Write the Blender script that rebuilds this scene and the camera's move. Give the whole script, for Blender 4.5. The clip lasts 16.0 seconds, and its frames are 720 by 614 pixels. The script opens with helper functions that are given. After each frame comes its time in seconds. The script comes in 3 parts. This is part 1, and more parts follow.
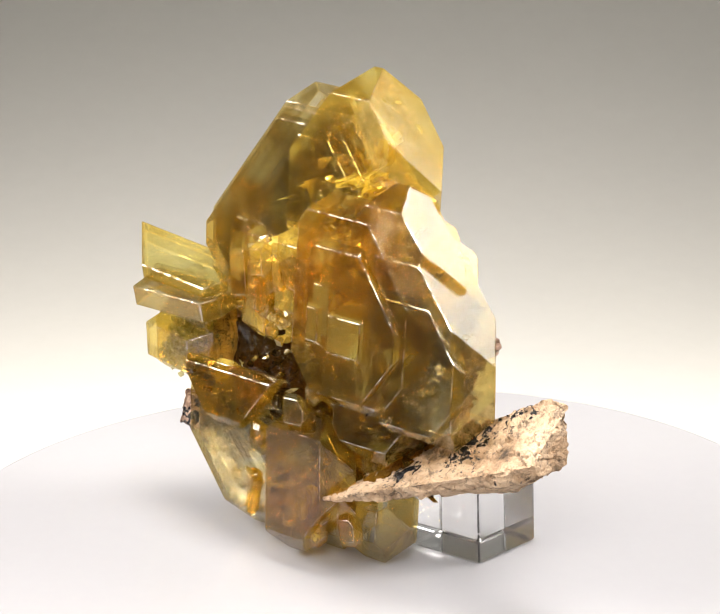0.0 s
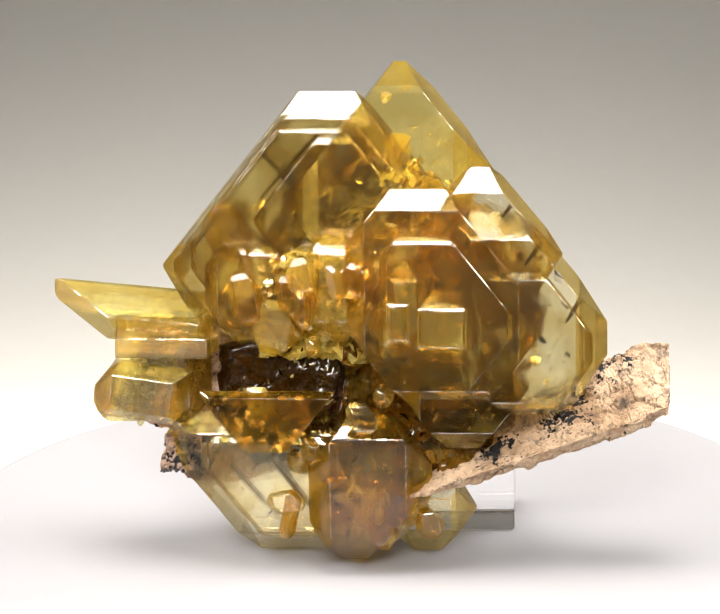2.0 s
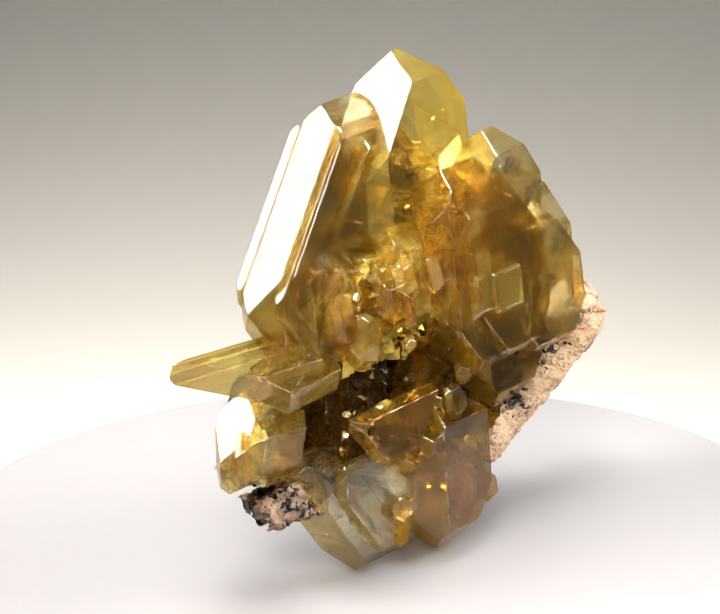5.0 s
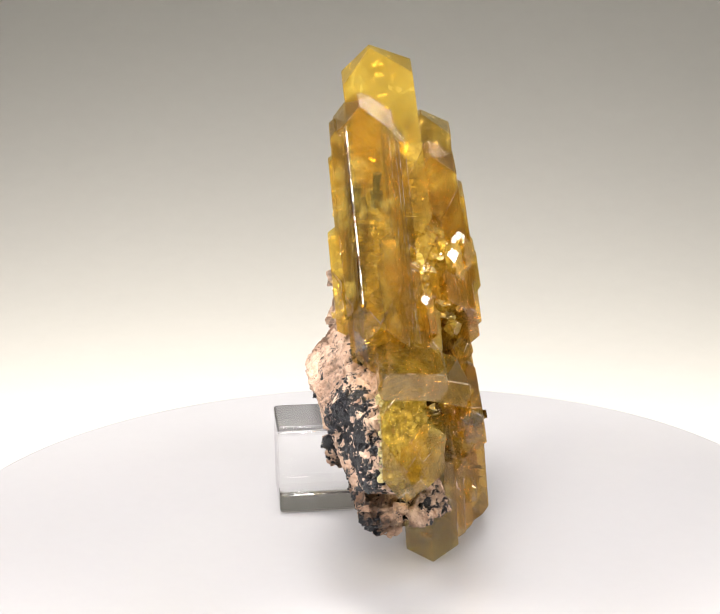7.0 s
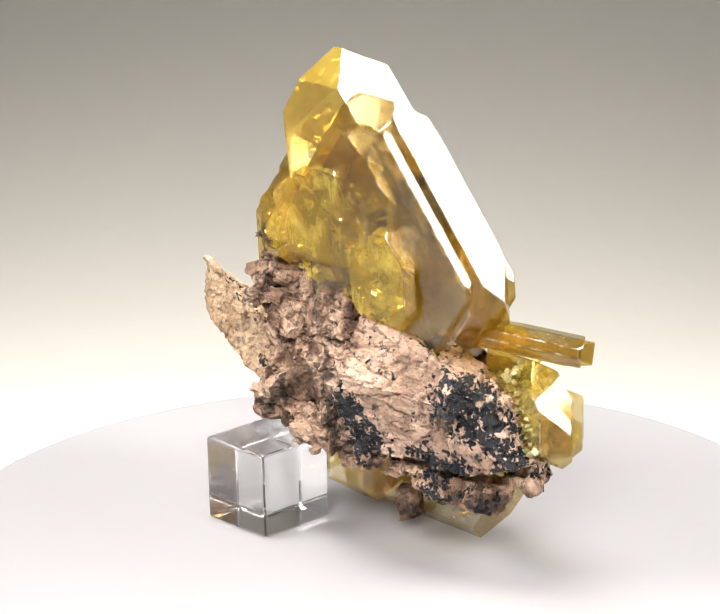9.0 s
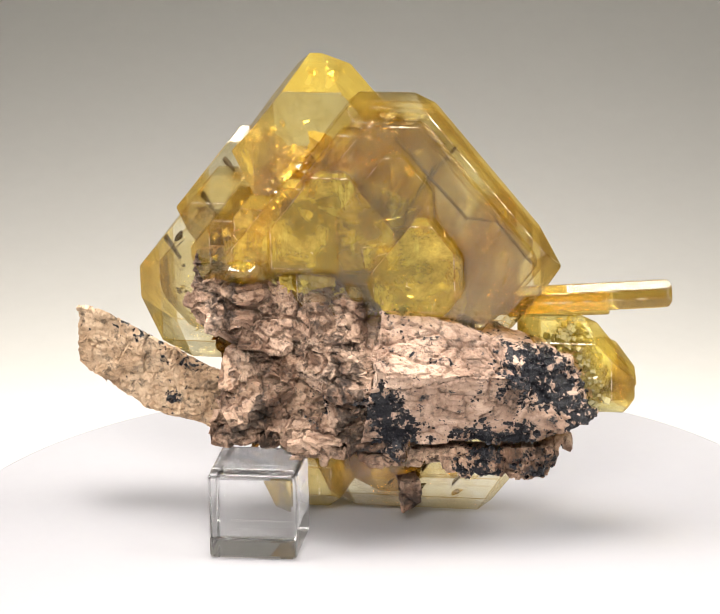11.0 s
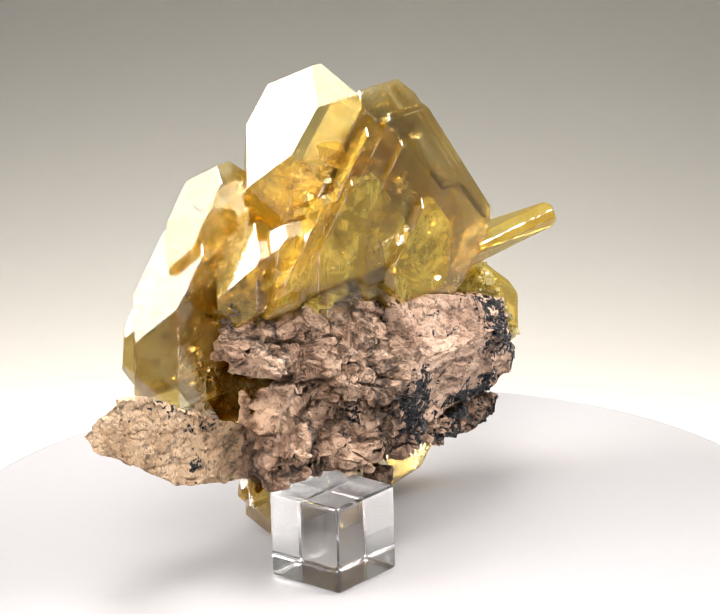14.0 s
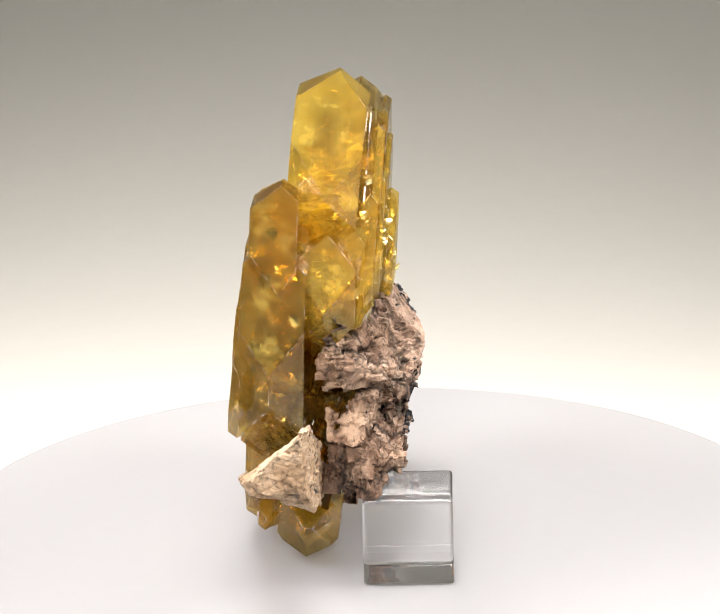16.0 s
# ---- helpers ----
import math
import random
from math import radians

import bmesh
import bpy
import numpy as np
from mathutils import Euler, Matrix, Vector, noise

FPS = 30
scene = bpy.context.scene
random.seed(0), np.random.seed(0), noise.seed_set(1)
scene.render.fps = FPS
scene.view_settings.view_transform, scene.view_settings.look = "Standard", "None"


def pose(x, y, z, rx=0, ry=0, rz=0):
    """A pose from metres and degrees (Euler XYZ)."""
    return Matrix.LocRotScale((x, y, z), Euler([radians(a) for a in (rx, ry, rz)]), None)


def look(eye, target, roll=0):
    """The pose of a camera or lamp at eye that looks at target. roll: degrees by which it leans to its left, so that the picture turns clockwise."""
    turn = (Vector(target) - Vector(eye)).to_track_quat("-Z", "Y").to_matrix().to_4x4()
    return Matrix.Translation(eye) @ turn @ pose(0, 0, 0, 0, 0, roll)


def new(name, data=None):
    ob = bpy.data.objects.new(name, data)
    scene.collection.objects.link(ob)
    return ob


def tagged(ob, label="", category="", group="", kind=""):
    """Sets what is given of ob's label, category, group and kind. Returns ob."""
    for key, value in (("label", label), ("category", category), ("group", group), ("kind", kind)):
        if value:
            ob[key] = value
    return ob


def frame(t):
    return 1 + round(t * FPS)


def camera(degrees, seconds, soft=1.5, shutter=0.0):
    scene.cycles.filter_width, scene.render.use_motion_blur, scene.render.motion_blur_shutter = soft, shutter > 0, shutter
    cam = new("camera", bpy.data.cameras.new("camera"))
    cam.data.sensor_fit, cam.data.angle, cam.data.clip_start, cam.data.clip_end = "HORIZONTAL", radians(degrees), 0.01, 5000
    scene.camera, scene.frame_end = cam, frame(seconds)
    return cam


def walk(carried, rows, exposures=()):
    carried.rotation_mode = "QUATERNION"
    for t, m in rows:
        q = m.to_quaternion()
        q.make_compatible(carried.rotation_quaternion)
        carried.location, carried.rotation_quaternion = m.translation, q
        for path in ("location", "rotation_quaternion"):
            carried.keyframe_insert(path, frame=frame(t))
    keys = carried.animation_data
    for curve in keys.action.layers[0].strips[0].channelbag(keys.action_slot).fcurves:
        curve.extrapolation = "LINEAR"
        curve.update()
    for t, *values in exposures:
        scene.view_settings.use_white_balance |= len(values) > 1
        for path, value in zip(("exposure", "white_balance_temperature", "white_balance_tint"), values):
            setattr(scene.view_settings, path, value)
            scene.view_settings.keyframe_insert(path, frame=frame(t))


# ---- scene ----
# The camera stands still, a long lens looking down on a small turntable.
RATE, START = 19.4135, -44.6
EYE = Vector((0.0, -0.4354, 0.1703))
AHEAD = Vector((-0.00072, 0.95002, -0.31219))
cam = camera(10.13, 16.0, soft=1.0)
STAND = look(EYE, EYE + AHEAD, -1.46)
walk(cam, [(0.0, STAND), (16.0, STAND)], exposures=[(0.0, 0.0), (16.0, 0.0)])

# ---- light: a wide softbox overhead, a smaller one beside it, a dim room ----
world = bpy.data.worlds.new("studio_air")
scene.world = world
world.use_nodes = True
world.node_tree.nodes["Background"].inputs[0].default_value = (0.75, 0.74, 0.72, 1)
world.node_tree.nodes["Background"].inputs[1].default_value = 1.0


def softbox(name, eye, target, wide, deep, watts, colour, grid):
    lamp = bpy.data.lights.new(name, "AREA")
    lamp.shape, lamp.size, lamp.size_y, lamp.energy, lamp.color, lamp.spread = "RECTANGLE", wide, deep, watts, colour, radians(grid)
    ob = new(name, lamp)
    ob.matrix_world = look(eye, target)
    return ob


WARM = (1.0, 0.965, 0.92)
softbox("softbox_overhead", (-0.01, 0.0, 0.38), (0, -0.01, 0), 0.14, 0.30, 0.385, WARM, 56)
softbox("softbox_right", (0.285, -0.025, 0.275), (0, -0.01, 0.01), 0.27, 0.15, 0.25, WARM, 52)
softbox("softbox_left", (-0.28, -0.04, 0.28), (0, -0.01, 0.01), 0.29, 0.15, 0.30, WARM, 52)
softbox("softbox_front", (-0.05, -0.50, 0.36), (0, -0.02, 0.01), 0.30, 0.16, 0.255, WARM, 34)
scene.cycles.transparent_max_bounces, scene.cycles.transmission_bounces, scene.cycles.max_bounces = 32, 16, 20


# ---- materials ----
def material(name):
    m = bpy.data.materials.new(name)
    m.use_nodes = True
    nt = m.node_tree
    nt.nodes.clear()
    return m, nt


def node(nt, kind, **values):
    n = nt.nodes.new(kind)
    for key, value in values.items():
        n.inputs[key.replace("_", " ")].default_value = value
    return n


def noise_of(nt, scale, detail=6.0, rough=0.6, coord="Object", warp=0.0):
    tc = nt.nodes.new("ShaderNodeTexCoord")
    n = node(nt, "ShaderNodeTexNoise", Scale=scale, Detail=detail, Roughness=rough, Distortion=warp)
    nt.links.new(tc.outputs[coord], n.inputs["Vector"])
    return n


def ramp(nt, source, stops):
    r = nt.nodes.new("ShaderNodeValToRGB")
    els = r.color_ramp.elements
    while len(els) < len(stops):
        els.new(0.5)
    for el, (pos, col) in zip(els, stops):
        el.position = pos
        el.color = (*col, 1) if len(col) == 3 else col
    nt.links.new(source, r.inputs["Fac"])
    return r


def grey(v):
    return (v, v, v)


def bump(nt, height, strength, distance):
    b = node(nt, "ShaderNodeBump", Strength=strength, Distance=distance)
    nt.links.new(height, b.inputs["Height"])
    return b


def finish(nt, shader):
    out = nt.nodes.new("ShaderNodeOutputMaterial")
    nt.links.new(shader, out.inputs["Surface"])


def crystal_material(name, clear, cloud, low, high, ior=1.5, scale=120.0, bend=0.22, most=0.8, flaws=0.9, base=0.1, relief=0.2, polish=0.05, trap=0.25, shine=0.06):
    """Tinted crystal: straight-through light, some bent light, a glossy skin, milky veils and healed cracks."""
    m, nt = material(name)
    info = nt.nodes.new("ShaderNodeObjectInfo")
    fine = noise_of(nt, 900.0, 4.0, 0.6)
    broad = noise_of(nt, 220.0, 3.0, 0.55)
    bp0 = bump(nt, broad.outputs["Fac"], relief, 0.0012)
    bp = bump(nt, fine.outputs["Fac"], 0.03, 0.0002)
    nt.links.new(bp0.outputs["Normal"], bp.inputs["Normal"])
    tint = noise_of(nt, 160.0, 5.0, 0.65, warp=0.3)
    tr = ramp(nt, tint.outputs["Fac"], [(0.32, tuple(c * k for c, k in zip(clear, (0.86, 0.80, 0.62)))), (0.6, clear)])
    hs = node(nt, "ShaderNodeHueSaturation")
    vr = node(nt, "ShaderNodeMapRange")
    vr.inputs["To Min"].default_value, vr.inputs["To Max"].default_value = 0.92, 1.05
    nt.links.new(info.outputs["Random"], vr.inputs["Value"])
    nt.links.new(vr.outputs["Result"], hs.inputs["Value"])
    nt.links.new(tr.outputs["Color"], hs.inputs["Color"])
    straight = node(nt, "ShaderNodeBsdfTransparent")
    bent = node(nt, "ShaderNodeBsdfRefraction", Roughness=0.0, IOR=ior)
    for sh in (straight, bent):
        nt.links.new(hs.outputs["Color"], sh.inputs["Color"])
    nt.links.new(bp.outputs["Normal"], bent.inputs["Normal"])
    body = node(nt, "ShaderNodeMixShader", Fac=bend)
    nt.links.new(straight.outputs[0], body.inputs[1])
    nt.links.new(bent.outputs[0], body.inputs[2])
    milk = node(nt, "ShaderNodeBsdfTranslucent")
    skin = node(nt, "ShaderNodeBsdfDiffuse")
    cc = noise_of(nt, 240.0, 6.0, 0.7, warp=0.3)
    cr = ramp(nt, cc.outputs["Fac"], [(0.3, tuple(c * 0.5 for c in cloud)), (0.62, cloud)])
    nt.links.new(cr.outputs["Color"], milk.inputs["Color"])
    nt.links.new(cr.outputs["Color"], skin.inputs["Color"])
    half = node(nt, "ShaderNodeMixShader", Fac=0.5)
    nt.links.new(milk.outputs[0], half.inputs[1])
    nt.links.new(skin.outputs[0], half.inputs[2])
    veil = noise_of(nt, scale, 8.0, 0.7, warp=0.4)
    vm = ramp(nt, veil.outputs["Fac"], [(low, grey(base)), (high, grey(most))])
    # fine healed cracks and slanting fibres inside the crystal
    tc = nt.nodes.new("ShaderNodeTexCoord")
    mp = nt.nodes.new("ShaderNodeMapping")
    mp.inputs["Rotation"].default_value = (0, radians(38), 0)
    mp.inputs["Scale"].default_value = (1.0, 1.0, 0.22)
    nt.links.new(tc.outputs["Object"], mp.inputs["Vector"])
    fib = node(nt, "ShaderNodeTexNoise", Scale=700.0, Detail=5.0, Roughness=0.7, Distortion=0.6)
    nt.links.new(mp.outputs["Vector"], fib.inputs["Vector"])
    fr = ramp(nt, fib.outputs["Fac"], [(0.54, grey(0.0)), (0.68, grey(0.6))])
    m2 = node(nt, "ShaderNodeMath")
    m2.operation = "MULTIPLY"
    nt.links.new(fr.outputs["Color"], m2.inputs[0])
    nt.links.new(ramp(nt, tint.outputs["Fac"], [(0.42, grey(0.0)), (0.58, grey(flaws))]).outputs["Color"], m2.inputs[1])
    mix = nt.nodes.new("ShaderNodeMixShader")
    nt.links.new(vm.outputs["Color"], mix.inputs["Fac"])
    nt.links.new(body.outputs[0], mix.inputs[1])
    nt.links.new(half.outputs[0], mix.inputs[2])
    pale = tuple(min(0.97, c * 1.15 + 0.06) for c in cloud)
    t1, t2 = node(nt, "ShaderNodeBsdfTranslucent"), node(nt, "ShaderNodeBsdfDiffuse")
    thread = node(nt, "ShaderNodeMixShader", Fac=0.5)
    for sh, slot in ((t1, 1), (t2, 2)):
        sh.inputs["Color"].default_value = (*pale, 1)
        nt.links.new(sh.outputs[0], thread.inputs[slot])
    mix2 = nt.nodes.new("ShaderNodeMixShader")
    nt.links.new(m2.outputs[0], mix2.inputs["Fac"])
    nt.links.new(mix.outputs[0], mix2.inputs[1])
    nt.links.new(thread.outputs[0], mix2.inputs[2])
    mix = mix2
    gloss = node(nt, "ShaderNodeBsdfGlossy", Roughness=polish)
    nt.links.new(bp.outputs["Normal"], gloss.inputs["Normal"])
    # the skin's gloss: five parts in a hundred face on, rising at a grazing angle, and a share of total reflection inside
    facing = node(nt, "ShaderNodeLayerWeight", Blend=0.5)
    nt.links.new(bp.outputs["Normal"], facing.inputs["Normal"])
    rise = node(nt, "ShaderNodeMath")
    rise.operation = "POWER"
    nt.links.new(facing.outputs["Facing"], rise.inputs[0])
    rise.inputs[1].default_value = 4.0
    inner = node(nt, "ShaderNodeFresnel", IOR=ior)
    nt.links.new(bp.outputs["Normal"], inner.inputs["Normal"])
    lift = node(nt, "ShaderNodeMath")
    lift.operation = "MULTIPLY_ADD"
    nt.links.new(rise.outputs[0], lift.inputs[0])
    lift.inputs[1].default_value, lift.inputs[2].default_value = shine * 10, shine
    fres = node(nt, "ShaderNodeMath")
    fres.operation = "MULTIPLY_ADD"
    nt.links.new(inner.outputs[0], fres.inputs[0])
    fres.inputs[1].default_value = trap
    nt.links.new(lift.outputs[0], fres.inputs[2])
    fres.use_clamp = True
    top = nt.nodes.new("ShaderNodeMixShader")
    nt.links.new(fres.outputs[0], top.inputs["Fac"])
    nt.links.new(mix.outputs[0], top.inputs[1])
    nt.links.new(gloss.outputs[0], top.inputs[2])
    finish(nt, top.outputs[0])
    return m


CLEAR = crystal_material("pale_yellow_crystal", (0.997, 0.972, 0.86), (0.95, 0.76, 0.28), 0.66, 0.98, flaws=0.10, base=0.0, relief=0.01, bend=0.22, trap=0.2, polish=0.02)
LEMON = crystal_material("lemon_crystal", (0.995, 0.955, 0.66), (0.95, 0.80, 0.20), 0.60, 0.92, flaws=0.2, base=0.02, relief=0.02, bend=0.3, polish=0.02, shine=0.035)
GOLD = crystal_material("golden_crystal", (0.999, 0.935, 0.60), (1.0, 0.77, 0.18), 0.54, 0.86, flaws=0.3, base=0.03, relief=0.02, bend=0.18, trap=0.15, polish=0.02)
HONEY = crystal_material("honey_crystal", (0.999, 0.92, 0.54), (1.0, 0.75, 0.15), 0.46, 0.84, flaws=0.3, base=0.16, relief=0.02, bend=0.16, trap=0.12, polish=0.02)
BROWN = crystal_material("smoky_honey_crystal", (0.98, 0.875, 0.54), (0.90, 0.64, 0.13), 0.53, 0.90, flaws=0.3, base=0.03, relief=0.02, bend=0.2, trap=0.2, polish=0.02)
AMBER = crystal_material("cloudy_golden_crystal", (0.999, 0.925, 0.50), (1.0, 0.79, 0.19), 0.44, 0.80, scale=190.0, flaws=0.5, base=0.22, relief=0.03, bend=0.14, trap=0.1, polish=0.03, shine=0.02)
SMOKE = crystal_material("smoky_brown_crystal", (0.89, 0.715, 0.31), (0.42, 0.29, 0.03), 0.56, 0.90, flaws=0.2, base=0.03, relief=0.02, bend=0.4, trap=0.45, polish=0.02)
CORE = crystal_material("cloudy_amber", (0.999, 0.92, 0.52), (1.0, 0.83, 0.24), 0.28, 0.62, scale=260.0, most=0.85, base=0.36, relief=0.1, polish=0.15, bend=0.15, trap=0.0, shine=0.01)
# near-black brown: the hollow's shade put into a lump's colour
UMBER_SHADE = crystal_material("dark_brown_hollow_shade", (0.50, 0.28, 0.04), (0.045, 0.022, 0.003), 0.30, 0.56, scale=170.0, relief=0.05, polish=0.08, shine=0.02)
OLIVE = crystal_material("olive_brown_crystal", (0.80, 0.56, 0.17), (0.15, 0.09, 0.008), 0.42, 0.74, scale=170.0, relief=0.06, base=0.16, polish=0.08, shine=0.015, trap=0.1)
FROST = crystal_material("frosted_pale_crystal", (0.99, 0.95, 0.70), (0.90, 0.84, 0.50), 0.40, 0.75, scale=300.0, flaws=0.5, base=0.35, relief=0.1, bend=0.3, polish=0.18)
# the narrow prism faces are a shade deeper, their gold imitating light gathered inside
EDGE_PALE = crystal_material("frosted_glow_pale_edge", (0.96, 0.80, 0.34), (0.98, 0.72, 0.16), 0.54, 0.92, scale=200.0, flaws=0.2, base=0.07, relief=0.015, ior=1.6, bend=0.3, polish=0.09, trap=0.4, shine=0.038)
EDGE_GOLD = crystal_material("frosted_glow_golden_edge", (0.99, 0.82, 0.28), (1.0, 0.74, 0.14), 0.50, 0.90, scale=200.0, flaws=0.3, base=0.2, relief=0.015, ior=1.6, bend=0.25, polish=0.09, trap=0.2, shine=0.07)
EDGE_BROWN = crystal_material("frosted_glow_amber_edge", (0.95, 0.74, 0.26), (0.94, 0.64, 0.09), 0.50, 0.90, scale=200.0, flaws=0.3, base=0.10, relief=0.015, ior=1.6, bend=0.25, polish=0.09, trap=0.25, shine=0.045)
EDGES = {SMOKE: EDGE_BROWN, AMBER: EDGE_GOLD, CLEAR: EDGE_PALE, LEMON: EDGE_PALE, GOLD: EDGE_GOLD, HONEY: EDGE_GOLD, BROWN: EDGE_BROWN}


def edge_glint_material():
    """A highlight painted along the crystals' bevelled edges: half clear, half bright."""
    m, nt = material("glint_crystal_edge")
    clear, dull, gloss = node(nt, "ShaderNodeBsdfTransparent"), node(nt, "ShaderNodeBsdfTranslucent"), node(nt, "ShaderNodeBsdfGlossy", Roughness=0.22)
    clear.inputs["Color"].default_value, dull.inputs["Color"].default_value, gloss.inputs["Color"].default_value = (0.86, 0.66, 0.28, 1), (0.95, 0.78, 0.34, 1), (1.0, 0.96, 0.86, 1)
    m1, m2 = node(nt, "ShaderNodeMixShader", Fac=0.2), nt.nodes.new("ShaderNodeMixShader")
    glint_mask = ramp(nt, noise_of(nt, 600.0, 3.0, 0.6).outputs["Fac"], [(0.44, grey(0.02)), (0.66, grey(0.42))])
    nt.links.new(clear.outputs[0], m1.inputs[1])
    nt.links.new(dull.outputs[0], m1.inputs[2])
    nt.links.new(glint_mask.outputs["Color"], m2.inputs["Fac"])
    nt.links.new(m1.outputs[0], m2.inputs[1])
    nt.links.new(gloss.outputs[0], m2.inputs[2])
    finish(nt, m2.outputs[0])
    return m


EDGE_GLINT = edge_glint_material()


def flake_material(name, dull, bright, shine=0.4):
    """Thin healed fractures inside the crystals; the bright ones also imitate inner reflections."""
    m, nt = material(name)
    geo = nt.nodes.new("ShaderNodeNewGeometry")
    col = ramp(nt, geo.outputs["Random Per Island"], [(0.0, dull), (1.0, bright)])
    a, b = node(nt, "ShaderNodeBsdfTranslucent"), node(nt, "ShaderNodeBsdfDiffuse")
    c, g = node(nt, "ShaderNodeBsdfTransparent"), node(nt, "ShaderNodeBsdfGlossy", Roughness=0.07)
    for sh in (a, b):
        nt.links.new(col.outputs["Color"], sh.inputs["Color"])
    c.inputs["Color"].default_value = (*bright, 1)
    g.inputs["Color"].default_value = (1.0, 0.93, 0.75, 1)
    m1, m2, m3 = node(nt, "ShaderNodeMixShader", Fac=0.5), nt.nodes.new("ShaderNodeMixShader"), node(nt, "ShaderNodeMixShader", Fac=shine)
    holes = ramp(nt, noise_of(nt, 900.0, 5.0, 0.7).outputs["Fac"], [(0.40, grey(0.12)), (0.62, grey(0.75))])
    nt.links.new(holes.outputs["Color"], m2.inputs["Fac"])
    nt.links.new(a.outputs[0], m1.inputs[1])
    nt.links.new(b.outputs[0], m1.inputs[2])
    nt.links.new(c.outputs[0], m2.inputs[1])
    nt.links.new(m1.outputs[0], m2.inputs[2])
    nt.links.new(m2.outputs[0], m3.inputs[1])
    nt.links.new(g.outputs[0], m3.inputs[2])
    finish(nt, m3.outputs[0])
    return m


# pale, shiny gold added in place of sparkle reflected within the crystals
GOLD_FLAKE = flake_material("golden_fracture_and_glint", (0.97, 0.76, 0.22), (1.0, 0.94, 0.58), 0.5)
# dark fractures, also used to colour the hollow as if shaded
DARK_FLAKE = flake_material("dark_fracture_and_shade", (0.012, 0.006, 0.001), (0.22, 0.11, 0.012), 0.08)
BROWN_FLAKE = flake_material("brown_fracture", (0.10, 0.05, 0.006), (0.72, 0.50, 0.11), 0.25)


def rock_material(name, pale, dark, black_low, black_high, cracked=0.92):
    m, nt = material(name)
    n1 = noise_of(nt, 150.0, 9.0, 0.68, warp=0.6)
    n2 = noise_of(nt, 900.0, 5.0, 0.7)
    col = ramp(nt, n1.outputs["Fac"], [(0.32, tuple(c * 0.25 for c in dark)), (0.43, dark), (0.56, pale), (0.75, tuple(min(1, c * 1.25) for c in pale))])
    spots = ramp(nt, n2.outputs["Fac"], [(0.36, grey(0.12)), (0.47, grey(1.0))])
    mul = nt.nodes.new("ShaderNodeMix")
    mul.data_type, mul.blend_type = "RGBA", "MULTIPLY"
    mul.inputs["Factor"].default_value = 0.7
    nt.links.new(col.outputs["Color"], mul.inputs[6])
    nt.links.new(spots.outputs["Color"], mul.inputs[7])
    # thin dark cracks in an irregular net
    tc = nt.nodes.new("ShaderNodeTexCoord")
    bent = nt.nodes.new("ShaderNodeMix")
    bent.data_type, bent.blend_type = "RGBA", "LINEAR_LIGHT"
    bent.inputs["Factor"].default_value = 0.006
    nt.links.new(tc.outputs["Object"], bent.inputs[6])
    nt.links.new(noise_of(nt, 160.0, 4.0, 0.6).outputs["Color"], bent.inputs[7])
    net = node(nt, "ShaderNodeTexVoronoi", Scale=95.0)
    net.feature = "DISTANCE_TO_EDGE"
    nt.links.new(bent.outputs[2], net.inputs["Vector"])
    thin = node(nt, "ShaderNodeMath")
    thin.operation = "ADD"
    shift = node(nt, "ShaderNodeMapRange")
    shift.inputs["From Min"].default_value, shift.inputs["From Max"].default_value = 0.40, 0.62
    shift.inputs["To Min"].default_value, shift.inputs["To Max"].default_value = 0.0, 0.09
    nt.links.new(noise_of(nt, 110.0, 3.0, 0.5).outputs["Fac"], shift.inputs["Value"])
    nt.links.new(net.outputs["Distance"], thin.inputs[0])
    nt.links.new(shift.outputs["Result"], thin.inputs[1])
    cracks = ramp(nt, thin.outputs[0], [(0.018, (0.05, 0.035, 0.025)), (0.085, (1.0, 1.0, 1.0))])
    mul3 = nt.nodes.new("ShaderNodeMix")
    mul3.data_type, mul3.blend_type = "RGBA", "MULTIPLY"
    mul3.inputs["Factor"].default_value = cracked
    nt.links.new(mul.outputs[2], mul3.inputs[6])
    nt.links.new(cracks.outputs["Color"], mul3.inputs[7])
    mul = mul3
    geo = nt.nodes.new("ShaderNodeNewGeometry")
    tone = ramp(nt, geo.outputs["Random Per Island"], [(0.0, (0.66, 0.60, 0.56)), (0.3, (0.88, 0.85, 0.82)), (0.6, (1.0, 1.0, 1.0)), (1.0, (1.10, 1.04, 0.96))])
    mul2 = nt.nodes.new("ShaderNodeMix")
    mul2.data_type, mul2.blend_type = "RGBA", "MULTIPLY"
    mul2.inputs["Factor"].default_value = 1.0
    nt.links.new(mul.outputs[2], mul2.inputs[6])
    nt.links.new(tone.outputs["Color"], mul2.inputs[7])
    mul = mul2
    patch = nt.nodes.new("ShaderNodeAttribute")
    patch.attribute_name = "crust"
    grain = noise_of(nt, 2200.0, 3.0, 0.6)
    add = node(nt, "ShaderNodeMath")
    add.operation = "MULTIPLY_ADD"
    add.inputs[1].default_value = 0.9
    nt.links.new(grain.outputs["Fac"], add.inputs[0])
    nt.links.new(patch.outputs["Fac"], add.inputs[2])
    black = ramp(nt, add.outputs[0], [(black_low, grey(0)), (black_high, grey(1))])
    mix = nt.nodes.new("ShaderNodeMix")
    mix.data_type = "RGBA"
    nt.links.new(black.outputs["Color"], mix.inputs["Factor"])
    nt.links.new(mul.outputs[2], mix.inputs[6])
    mix.inputs[7].default_value = (0.012, 0.012, 0.016, 1)
    bsdf = node(nt, "ShaderNodeBsdfPrincipled")
    nt.links.new(mix.outputs[2], bsdf.inputs["Base Color"])
    rr = ramp(nt, black.outputs["Color"], [(0.0, grey(0.75)), (1.0, grey(0.25))])
